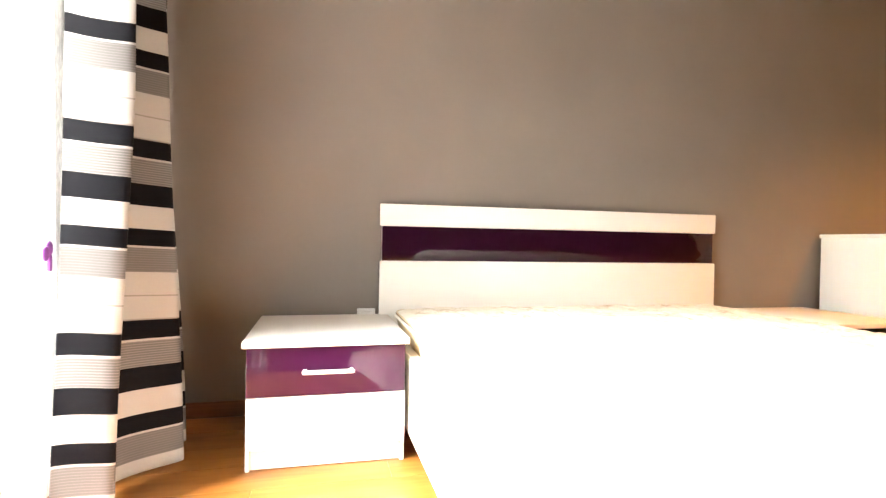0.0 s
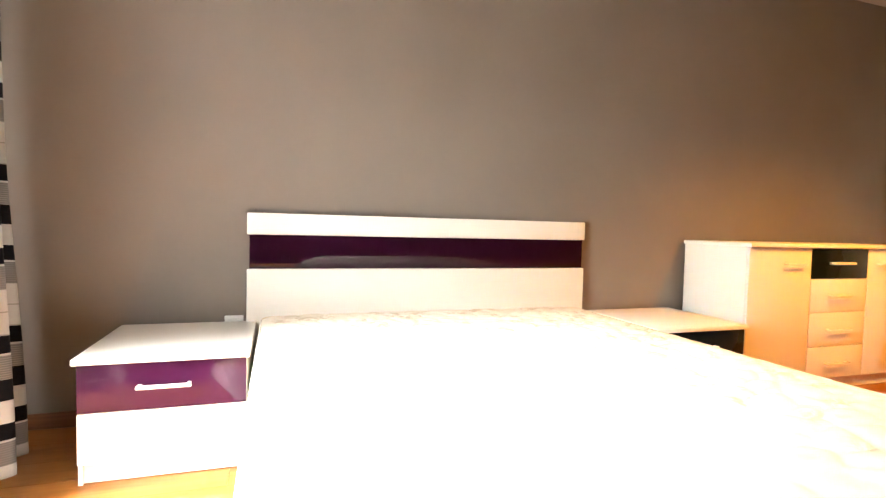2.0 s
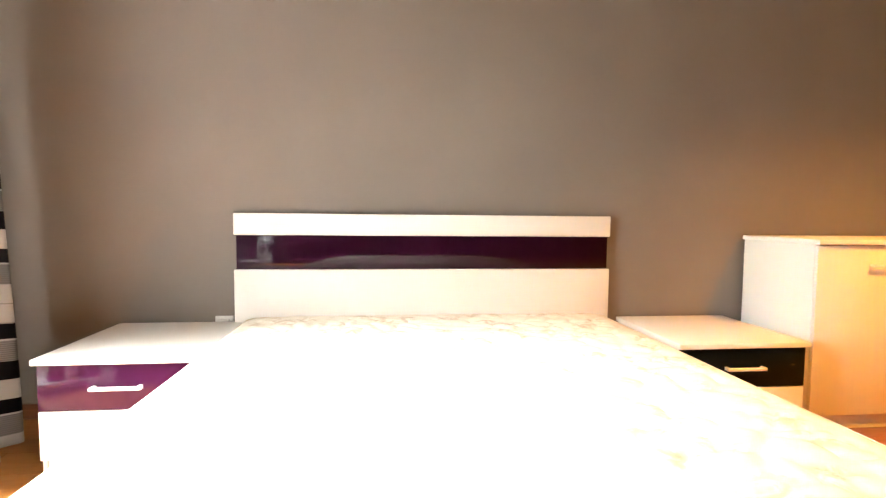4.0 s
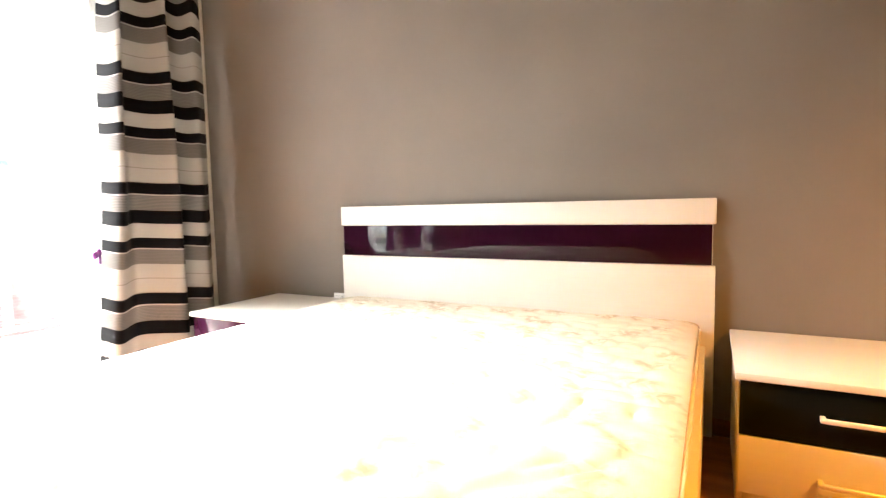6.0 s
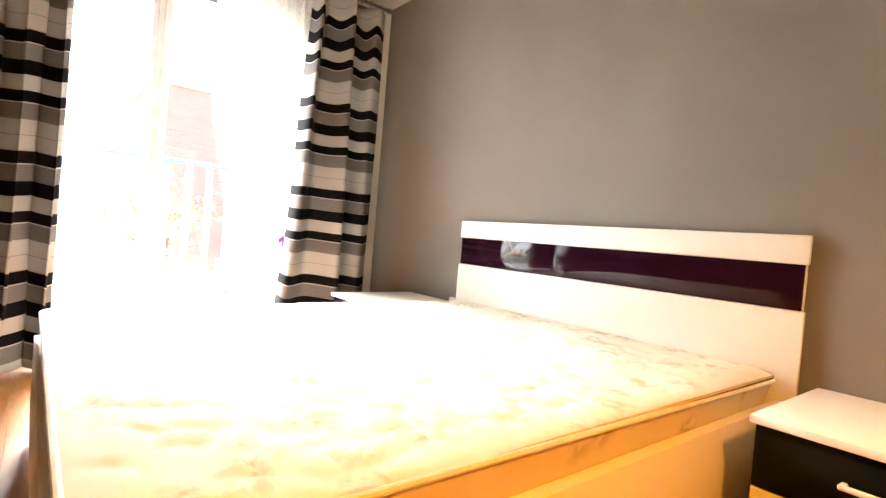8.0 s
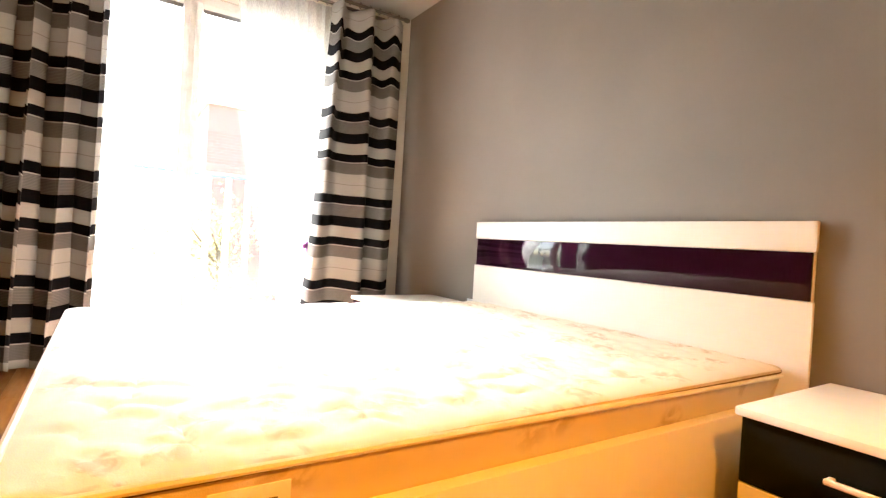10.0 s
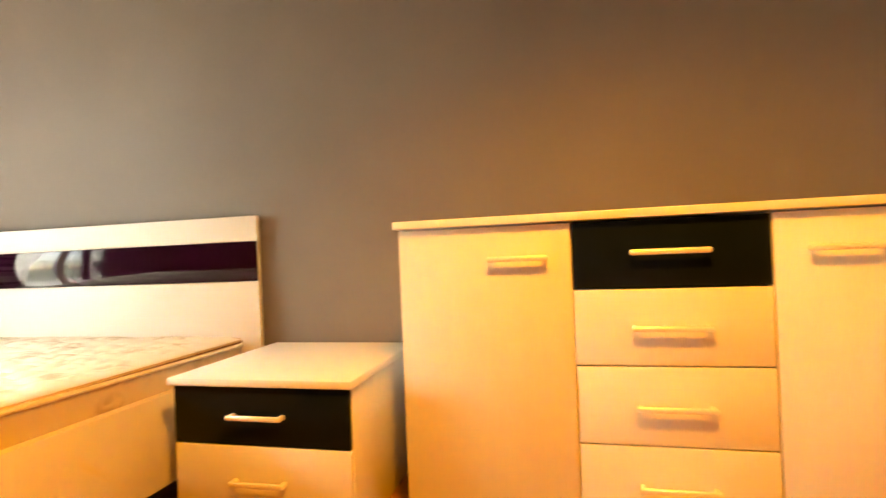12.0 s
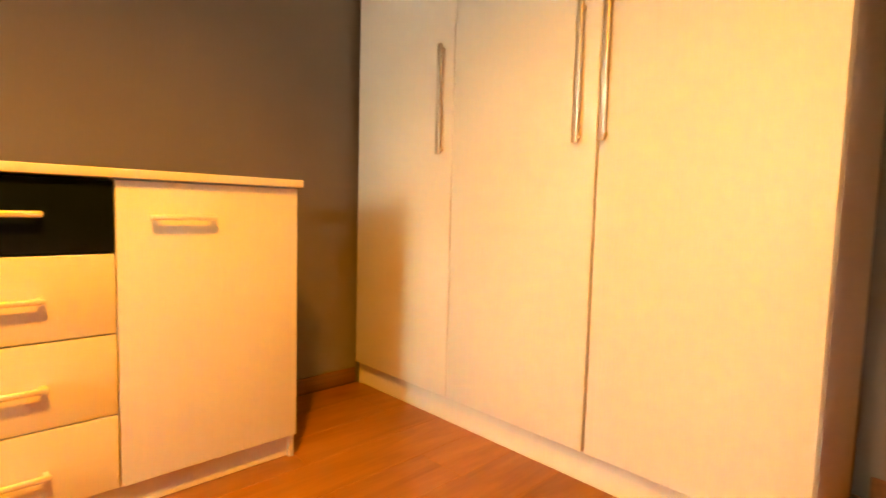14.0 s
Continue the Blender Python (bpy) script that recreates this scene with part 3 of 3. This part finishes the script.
def mattress():
    x0, x1, y0, y1, z0, z1 = 0.078, 1.920, -2.240, -0.050, 0.281, 0.517
    m = thing("mattress", (x0 + x1) / 2, (y0 + y1) / 2, z0, "cream quilted mattress with tan flower pattern, bare on the bed", "mattress")
    hx, hy, top = (x1 - x0) / 2, (y1 - y0) / 2, z1 - z0
    xc, yc = (x0 + x1) / 2, (y0 + y1) / 2
    r, fall = 0.075, 0.006

    def outline(k):
        pts = []
        for cx, cy, a0 in ((hx - r, hy - r, 0), (-hx + r, hy - r, 90), (-hx + r, -hy + r, 180), (hx - r, -hy + r, 270)):
            for i in range(9):
                a = radians(a0 + 90 * i / 8)
                pts.append((cx + (r + k) * math.cos(a), cy + (r + k) * math.sin(a)))
        return pts

    rng = random.Random(4)
    cells = [(rng.uniform(-hx, hx), rng.uniform(-hy, hy)) for _ in range(420)]
    nx, ny = 130, 156
    bm = bmesh.new()
    px = np.linspace(-hx, hx, nx + 1)
    py = np.linspace(-hy, hy, ny + 1)
    gx, gy = np.meshgrid(px, py)
    cs = np.array(cells)
    best = np.full(gx.shape, 9.0)
    second = np.full(gx.shape, 9.0)
    for cx, cy in cs:
        d = np.hypot((gx - cx), (gy - cy) * 1.35)
        closer = d < best
        second = np.where(closer, best, np.minimum(second, d))
        best = np.where(closer, d, best)
    seam = np.clip((second - best) / 0.055, 0, 1)
    puff = 0.014 * np.sqrt(seam)
    inset_x, inset_y = hx - np.abs(gx), hy - np.abs(gy)
    edge = np.clip(np.minimum(inset_x, inset_y) / 0.08, 0, 1)
    lip = np.clip(np.minimum(inset_x, inset_y) / 0.07, 0, 1)
    zz = top - 0.006 - fall + puff * edge + fall * np.sqrt(1 - (1 - lip) ** 2)
    droop = np.clip((gy - (hy - 0.12)) / 0.12, 0, 1) ** 2 * np.clip((np.abs(gx) - (hx - 0.25)) / 0.25, 0, 1)
    zz -= 0.022 * droop
    corner = np.hypot(np.clip(np.abs(gx) - (hx - r), 0, None), np.clip(np.abs(gy) - (hy - r), 0, None))
    scale = np.where(corner > 0, np.minimum(1.0, r / np.maximum(corner, 1e-6)), 1.0)
    sx = np.sign(gx) * (np.minimum(np.abs(gx), hx - r) + np.clip(np.abs(gx) - (hx - r), 0, None) * scale)
    sy = np.sign(gy) * (np.minimum(np.abs(gy), hy - r) + np.clip(np.abs(gy) - (hy - r), 0, None) * scale)
    vs = [[bm.verts.new((sx[j, i], sy[j, i], zz[j, i])) for i in range(nx + 1)] for j in range(ny + 1)]
    for j in range(ny):
        for i in range(nx):
            bm.faces.new((vs[j][i], vs[j][i + 1], vs[j + 1][i + 1], vs[j + 1][i]))
    bmesh.ops.remove_doubles(bm, verts=bm.verts, dist=0.0004)
    part("quilted_top", bm, QUILT, m)

    bm = bmesh.new()
    rings = []
    for z, k in ((0.0, -0.034), (0.012, -0.026), (0.045, -0.021), (0.085, -0.019), (0.125, -0.016), (0.160, -0.008), (top - fall - 0.030, 0.001), (top - fall - 0.006, 0.001)):
        rings.append([bm.verts.new((x, y, z)) for x, y in outline(k)])
    for a, b in zip(rings, rings[1:]):
        for i in range(len(a)):
            j = (i + 1) % len(a)
            bm.faces.new((a[i], a[j], b[j], b[i]))
    bm.faces.new(rings[0])
    part("side_band", bm, TICKING, m, "tan printed side band")
    z = top - fall - 0.007
    bm = bmesh.new()
    loop = []
    path = outline(0.003)
    for i, (x, y) in enumerate(path):
        a, b = path[i - 1], path[(i + 1) % len(path)]
        t = Vector((b[0] - a[0], b[1] - a[1], 0)).normalized()
        o = Vector((t.y, -t.x, 0))
        sag = 0.022 if y > hy - 0.08 and abs(x) > hx - 0.12 else 0.0
        loop.append([bm.verts.new(Vector((x, y, z - sag)) + o * 0.008 * math.cos(q) + Vector((0, 0, 0.008 * math.sin(q))))
                     for q in (k * math.pi / 4 for k in range(8))])
    for i in range(len(loop)):
        a, b = loop[i], loop[(i + 1) % len(loop)]
        for k in range(8):
            bm.faces.new((a[k], a[(k + 1) % 8], b[(k + 1) % 8], b[k]))
    part("piping", bm, PIPING, m)
    bm = bmesh.new()
    lower, upper = outline(0.0045), outline(0.0045)
    ra = [bm.verts.new((x, y, top - fall - 0.0185)) for x, y in lower]
    rb = [bm.verts.new((x, y, top - fall - 0.0130)) for x, y in upper]
    for i in range(len(ra)):
        j = (i + 1) % len(ra)
        bm.faces.new((ra[i], ra[j], rb[j], rb[i]))
    part("seam_tape", bm, SEAM, m, "thin brown seam tape")
    tag = part("label_patch", solid(hx - 0.019, hx + 0.0012, -hy + 0.27, -hy + 0.40, 0.124, 0.190, bevel=0.0015), SOCKET_WHITE, m, "sewn white maker's label")
    part("label_mark", tube(bmesh.new(), (hx, -hy + 0.305, 0.164), (hx + 0.0030, -hy + 0.305, 0.164), 0.0145, 20), BARK, tag)
    part("label_line", solid(hx, hx + 0.0028, -hy + 0.345, -hy + 0.378, 0.158, 0.166), BARK, tag)
    return m


mattress()


# ---- nightstands ----
def nightstand(x, y, w, d, front, label, turn=0.0):
    """x, y: the back centre on the floor; opens towards -y."""
    n = thing("nightstand", x, y, 0, label, "nightstand", "nightstands beside the bed", turn=turn)
    h = 0.480
    bw = w / 2 - 0.012
    yf = -d + 0.014
    part("top", solid(-w / 2, w / 2, -d, 0, h - 0.024, h, bevel=0.004), WHITE_FLAT, n)
    for s in (-1, 1):
        xa = s * bw
        bm = bmesh.new()
        box(bm, min(xa, xa - s * 0.016), max(xa, xa - s * 0.016), yf + 0.020, -0.004, 0.0, h - 0.0245, bevel=0.0015)
        part("side_panel", bm, WHITE_BOARD, n)
    part("back_panel", solid(-bw + 0.017, bw - 0.017, -0.010, -0.005, 0.05, h - 0.025), WHITE_BOARD, n)
    part("bottom_panel", solid(-bw + 0.017, bw - 0.017, yf + 0.04, -0.011, 0.075, 0.091), WHITE_BOARD, n)
    part("plinth", solid(-bw + 0.017, bw - 0.017, yf + 0.030, yf + 0.046, 0.004, 0.074), WHITE_FLAT, n)
    up = part("upper_drawer", solid(-bw + 0.003, bw - 0.003, yf, yf + 0.018, 0.276, h - 0.027, bevel=0.002), front, n, "glossy dark purple drawer front")
    low = part("lower_drawer", solid(-bw + 0.003, bw - 0.003, yf, yf + 0.018, 0.084, 0.273, bevel=0.002), WHITE_FLAT, n)
    handle_bar(up, 0, yf, 0.366, 0.188)
    handle_bar(low, 0, yf, 0.166, 0.188)
    return n


nightstand(-0.2565, -0.02, 0.605, 0.66, PURPLE, "white nightstand with a glossy purple upper drawer near the curtain")
nightstand(2.351, -0.02, 0.628, 0.628, LAMPLIT_PURPLE, "white nightstand with a glossy dark upper drawer beside the dresser")


def wall_socket(x, z):
    s = thing("wall_socket", x, Y_HEAD - 0.0005, z, "small white plastic socket box low on the taupe wall", "socket")
    part("plate", solid(-0.045, 0.045, -0.012, 0, -0.04, 0.04, bevel=0.004), SOCKET_WHITE, s)
    part("insert", solid(-0.030, 0.030, -0.030, -0.0115, -0.026, 0.026, bevel=0.006), SOCKET_WHITE, s)
    return s


wall_socket(-0.060, 0.467)


# ---- dresser ----
def dresser():
    x0, x1, yf, h = 2.774, 4.325, -0.525, 0.937
    d = thing("dresser", x0, -0.022, 0, "white dresser with two doors and a dark glossy top drawer", "dresser")
    w, dep = x1 - x0, yf + 0.022
    part("top", solid(0, w, dep - 0.021, 0, h - 0.024, h, bevel=0.004), WHITE_FLAT, d)
    for x in (0.011, w - 0.011 - 0.016):
        part("side_panel", solid(x, x + 0.016, dep + 0.020, -0.004, 0.0, h - 0.0245, bevel=0.0015), WHITE_BOARD, d)
    for x in (0.513, 1.018):
        part("divider", solid(x, x + 0.016, dep + 0.021, -0.010, 0.07, h - 0.025), WHITE_BOARD, d)
    part("back_panel", solid(0.028, w - 0.028, -0.009, -0.005, 0.05, h - 0.025), WHITE_BOARD, d)
    part("bottom_panel", solid(0.028, w - 0.028, dep + 0.022, -0.010, 0.072, 0.0835), WHITE_BOARD, d)
    part("plinth", solid(0.028, w - 0.028, dep + 0.034, dep + 0.050, 0.003, 0.0715), WHITE_FLAT, d)
    zt = h - 0.029
    for xa, xb, hx in ((0.012, 0.519, 0.371), (1.028, w - 0.012, 1.189)):
        door = part("door", solid(xa, xb, dep, dep + 0.018, 0.084, zt, bevel=0.002), WHITE_BOARD, d)
        handle_bar(door, hx, dep, 0.813, 0.172)
    zs = (0.084, 0.288, 0.506, 0.719, zt)
    for i in range(4):
        dark = i == 3
        dr = part("drawer", solid(0.523, 1.024, dep, dep + 0.018, zs[i] + 0.0022, zs[i + 1] - 0.0022, bevel=0.002), LAMPLIT_PURPLE if dark else WHITE_FLAT, d,
                  "glossy purple top drawer front, coloured near black as under lamplight" if dark else "")
        handle_bar(dr, 0.775, dep, (0.178, 0.395, 0.611, 0.818)[i], 0.204)
    return d


dresser()


# ---- wardrobe ----
def wardrobe():
    xf, y0, y1, h = 4.886, -1.858, -0.030, 2.10
    w = thing("wardrobe", xf, y1, 0, "tall white three-door wardrobe with long steel handles", "wardrobe")
    dep, length = X_RIGHT - 0.03 - xf, y1 - y0
    for y in (-0.018, -length):
        part("side_panel", solid(0.022, dep, y, y + 0.018, 0.0, h - 0.025, bevel=0.0015), WHITE_BOARD, w)
    part("back_panel", solid(dep - 0.004, dep, -length + 0.019, -0.019, 0.05, h - 0.026), WHITE_BOARD, w)
    part("top", solid(0.0, dep, -length - 0.004, 0.002, h - 0.0245, h, bevel=0.003), WHITE_FLAT, w)
    part("bottom_panel", solid(0.022, dep - 0.005, -length + 0.019, -0.019, 0.095, 0.112), WHITE_BOARD, w)
    part("plinth", solid(0.030, 0.046, -length + 0.019, -0.019, 0.002, 0.0945), WHITE_FLAT, w)
    edges = (-0.002, -0.627, -1.240, -length + 0.002)
    for i in range(3):
        door = part("door", solid(0.0, 0.020, edges[i + 1] + (0.002, 0.004, 0.001)[i], edges[i] - (0.001, 0.002, 0.004)[i], 0.112, h - 0.028, bevel=0.0018), WHITE_BOARD, w)
        hy = (-0.570, -1.177, -1.265)[i]
        handle_bar(door, 0.0, hy, (1.277, 1.277, 1.277)[i], 0.42, "z")
    return w


wardrobe()


# ---- balcony and outside ----
bal = structure("balcony_floor", solid(-3.60, X_WIN - T, -4.5, 3.0, -0.25, -0.06), CONCRETE, "grey concrete balcony slab outside the window", "balcony")
rail = thing("balcony_railing", -3.40, -1.0, -0.06, "white baluster railing with a pale blue top rail", "railing")
part("top_rail", solid(-0.03, 0.03, -3.3, 3.6, 1.52, 1.565, bevel=0.012), RAIL_BLUE, rail)
part("bottom_rail", solid(-0.02, 0.02, -3.3, 3.6, 0.08, 0.12, bevel=0.006), RAIL_WHITE, rail)
y = -3.15
while y < 3.6:
    part("baluster", solid(-0.018, 0.018, y - 0.028, y + 0.028, 0.12, 1.52, bevel=0.005), RAIL_WHITE, rail)
    y += 0.21
for y in (-3.27, 3.57):
    part("post", solid(-0.03, 0.03, y - 0.03, y + 0.03, 0.0, 1.52, bevel=0.004), RAIL_WHITE, rail)

structure("ground", solid(-600, 600, -600, 600, -3.4, -3.2), GRASS, "dull green ground below the balcony", "ground")


def brick_house():
    hs = thing("brick_house", -13.0, 5.1, -3.2, "red brick house across from the balcony", "house")
    H = 7.6
    part("wall", solid(-6, 0, -5.0, 5.0, 0, H), BRICK, hs)
    bm = solid(-6.08, 0.08, -5.08, 5.08, H + 0.002, H + 0.12, bevel=0.02)
    part("roof", bm, CONCRETE, hs)
    for y in (-3.0, 0.2, 3.2):
        for z in (2.2, 5.7):
            win = part("window", solid(0.002, 0.05, y - 0.19, y + 0.19, z, z + 0.75, bevel=0.01), RAIL_WHITE, hs)
            for s in (-1, 1):
                part("pane", solid(0.051, 0.056, y + s * 0.085 - 0.06, y + s * 0.085 + 0.06, z + 0.07, z + 0.68), RUBBER, win)
    return hs


brick_house()


def tree(x, y, z, height, seed, label):
    t = thing("tree", x, y, z, label, "tree")
    rng = random.Random(seed)
    bm = bmesh.new()
    tips = []

    def limb(a, b, ra, rb):
        a, b = Vector(a), Vector(b)
        made = bmesh.ops.create_cone(bm, cap_ends=True, segments=7, radius1=ra, radius2=rb, depth=(b - a).length)["verts"]
        bmesh.ops.transform(bm, matrix=Matrix.Translation((a + b) / 2) @ (b - a).to_track_quat("Z", "Y").to_matrix().to_4x4(), verts=made)

    limb((0, 0, -0.1), (0.05, 0.02, height * 0.45), 0.12, 0.08)
    limb((0.05, 0.02, height * 0.44), (0.0, 0.1, height * 0.8), 0.08, 0.03)
    for i in range(11):
        q = rng.uniform(0, 6.28)
        h0 = height * rng.uniform(0.38, 0.72)
        reach = rng.uniform(0.6, 1.3)
        end = (reach * math.cos(q), reach * math.sin(q), h0 + rng.uniform(0.3, 0.9))
        limb((0.03, 0.05, h0), end, 0.04, 0.012)
        tips.append(Vector(end))
    part("trunk", bm, BARK, t)
    verts, faces = [], []
    for tip in tips + [Vector((0, 0.1, height * 0.82))]:
        for _ in range(120):
            c = tip + Vector((rng.gauss(0, 0.33), rng.gauss(0, 0.33), rng.gauss(0, 0.28)))
            e = Euler((rng.uniform(0, 6), rng.uniform(0, 6), rng.uniform(0, 6))).to_matrix()
            k = len(verts)
            s = rng.uniform(0.035, 0.065)
            for p in ((-s, 0, 0), (0, -s * 0.6, s * 0.15), (s, 0, 0), (0, s * 0.6, s * 0.15)):
                verts.append(c + e @ Vector(p))
            faces.append((k, k + 1, k + 2, k + 3))
    me = bpy.data.meshes.new("crown")
    me.from_pydata(verts, [], faces)
    me.materials.append(LEAVES)
    crown = new("crown", me)
    crown.parent = t
    return t


tree(-9.0, -0.2, -3.2, 5.2, 2, "slim tree with thinning yellow autumn leaves beside the brick house")

# ---- floor planks, last ----
floor = structure("floor", solid(X_WIN - T, X_RIGHT, Y_BACK, Y_HEAD, -0.10, -0.0085), UNDERSIDE, "warm orange oak laminate floor laid in long planks", "floor")
PW, PL = 0.193, 1.29
bits = {}
rng = random.Random(12)
row, y = 0, Y_HEAD - 0.012
while y > Y_BACK + 0.01:
    ya = max(y - PW, Y_BACK + 0.002)
    x = X_WIN + 0.002 - PL * ((row * 0.37) % 1.0)
    while x < X_RIGHT - 0.01:
        xa, xb = max(x, X_WIN + 0.002), min(x + PL, X_RIGHT - 0.002)
        if xb - xa > 0.02:
            key = (round(xb - xa, 3), round(y - ya, 3))
            if key not in bits:
                w, d = (xb - xa) / 2 - 0.0004, (y - ya) / 2 - 0.0004
                bits[key] = mesh_of("plank", solid(-w, w, -d, d, -0.008, 0.0, bevel=0.0009, segments=1), FLOOR_WOOD, False)
            ob = new("plank", bits[key])
            ob.parent = floor
            ob.location = ((xa + xb) / 2, (ya + y) / 2, 0.0)
        x += PL
    y -= PW
    row += 1
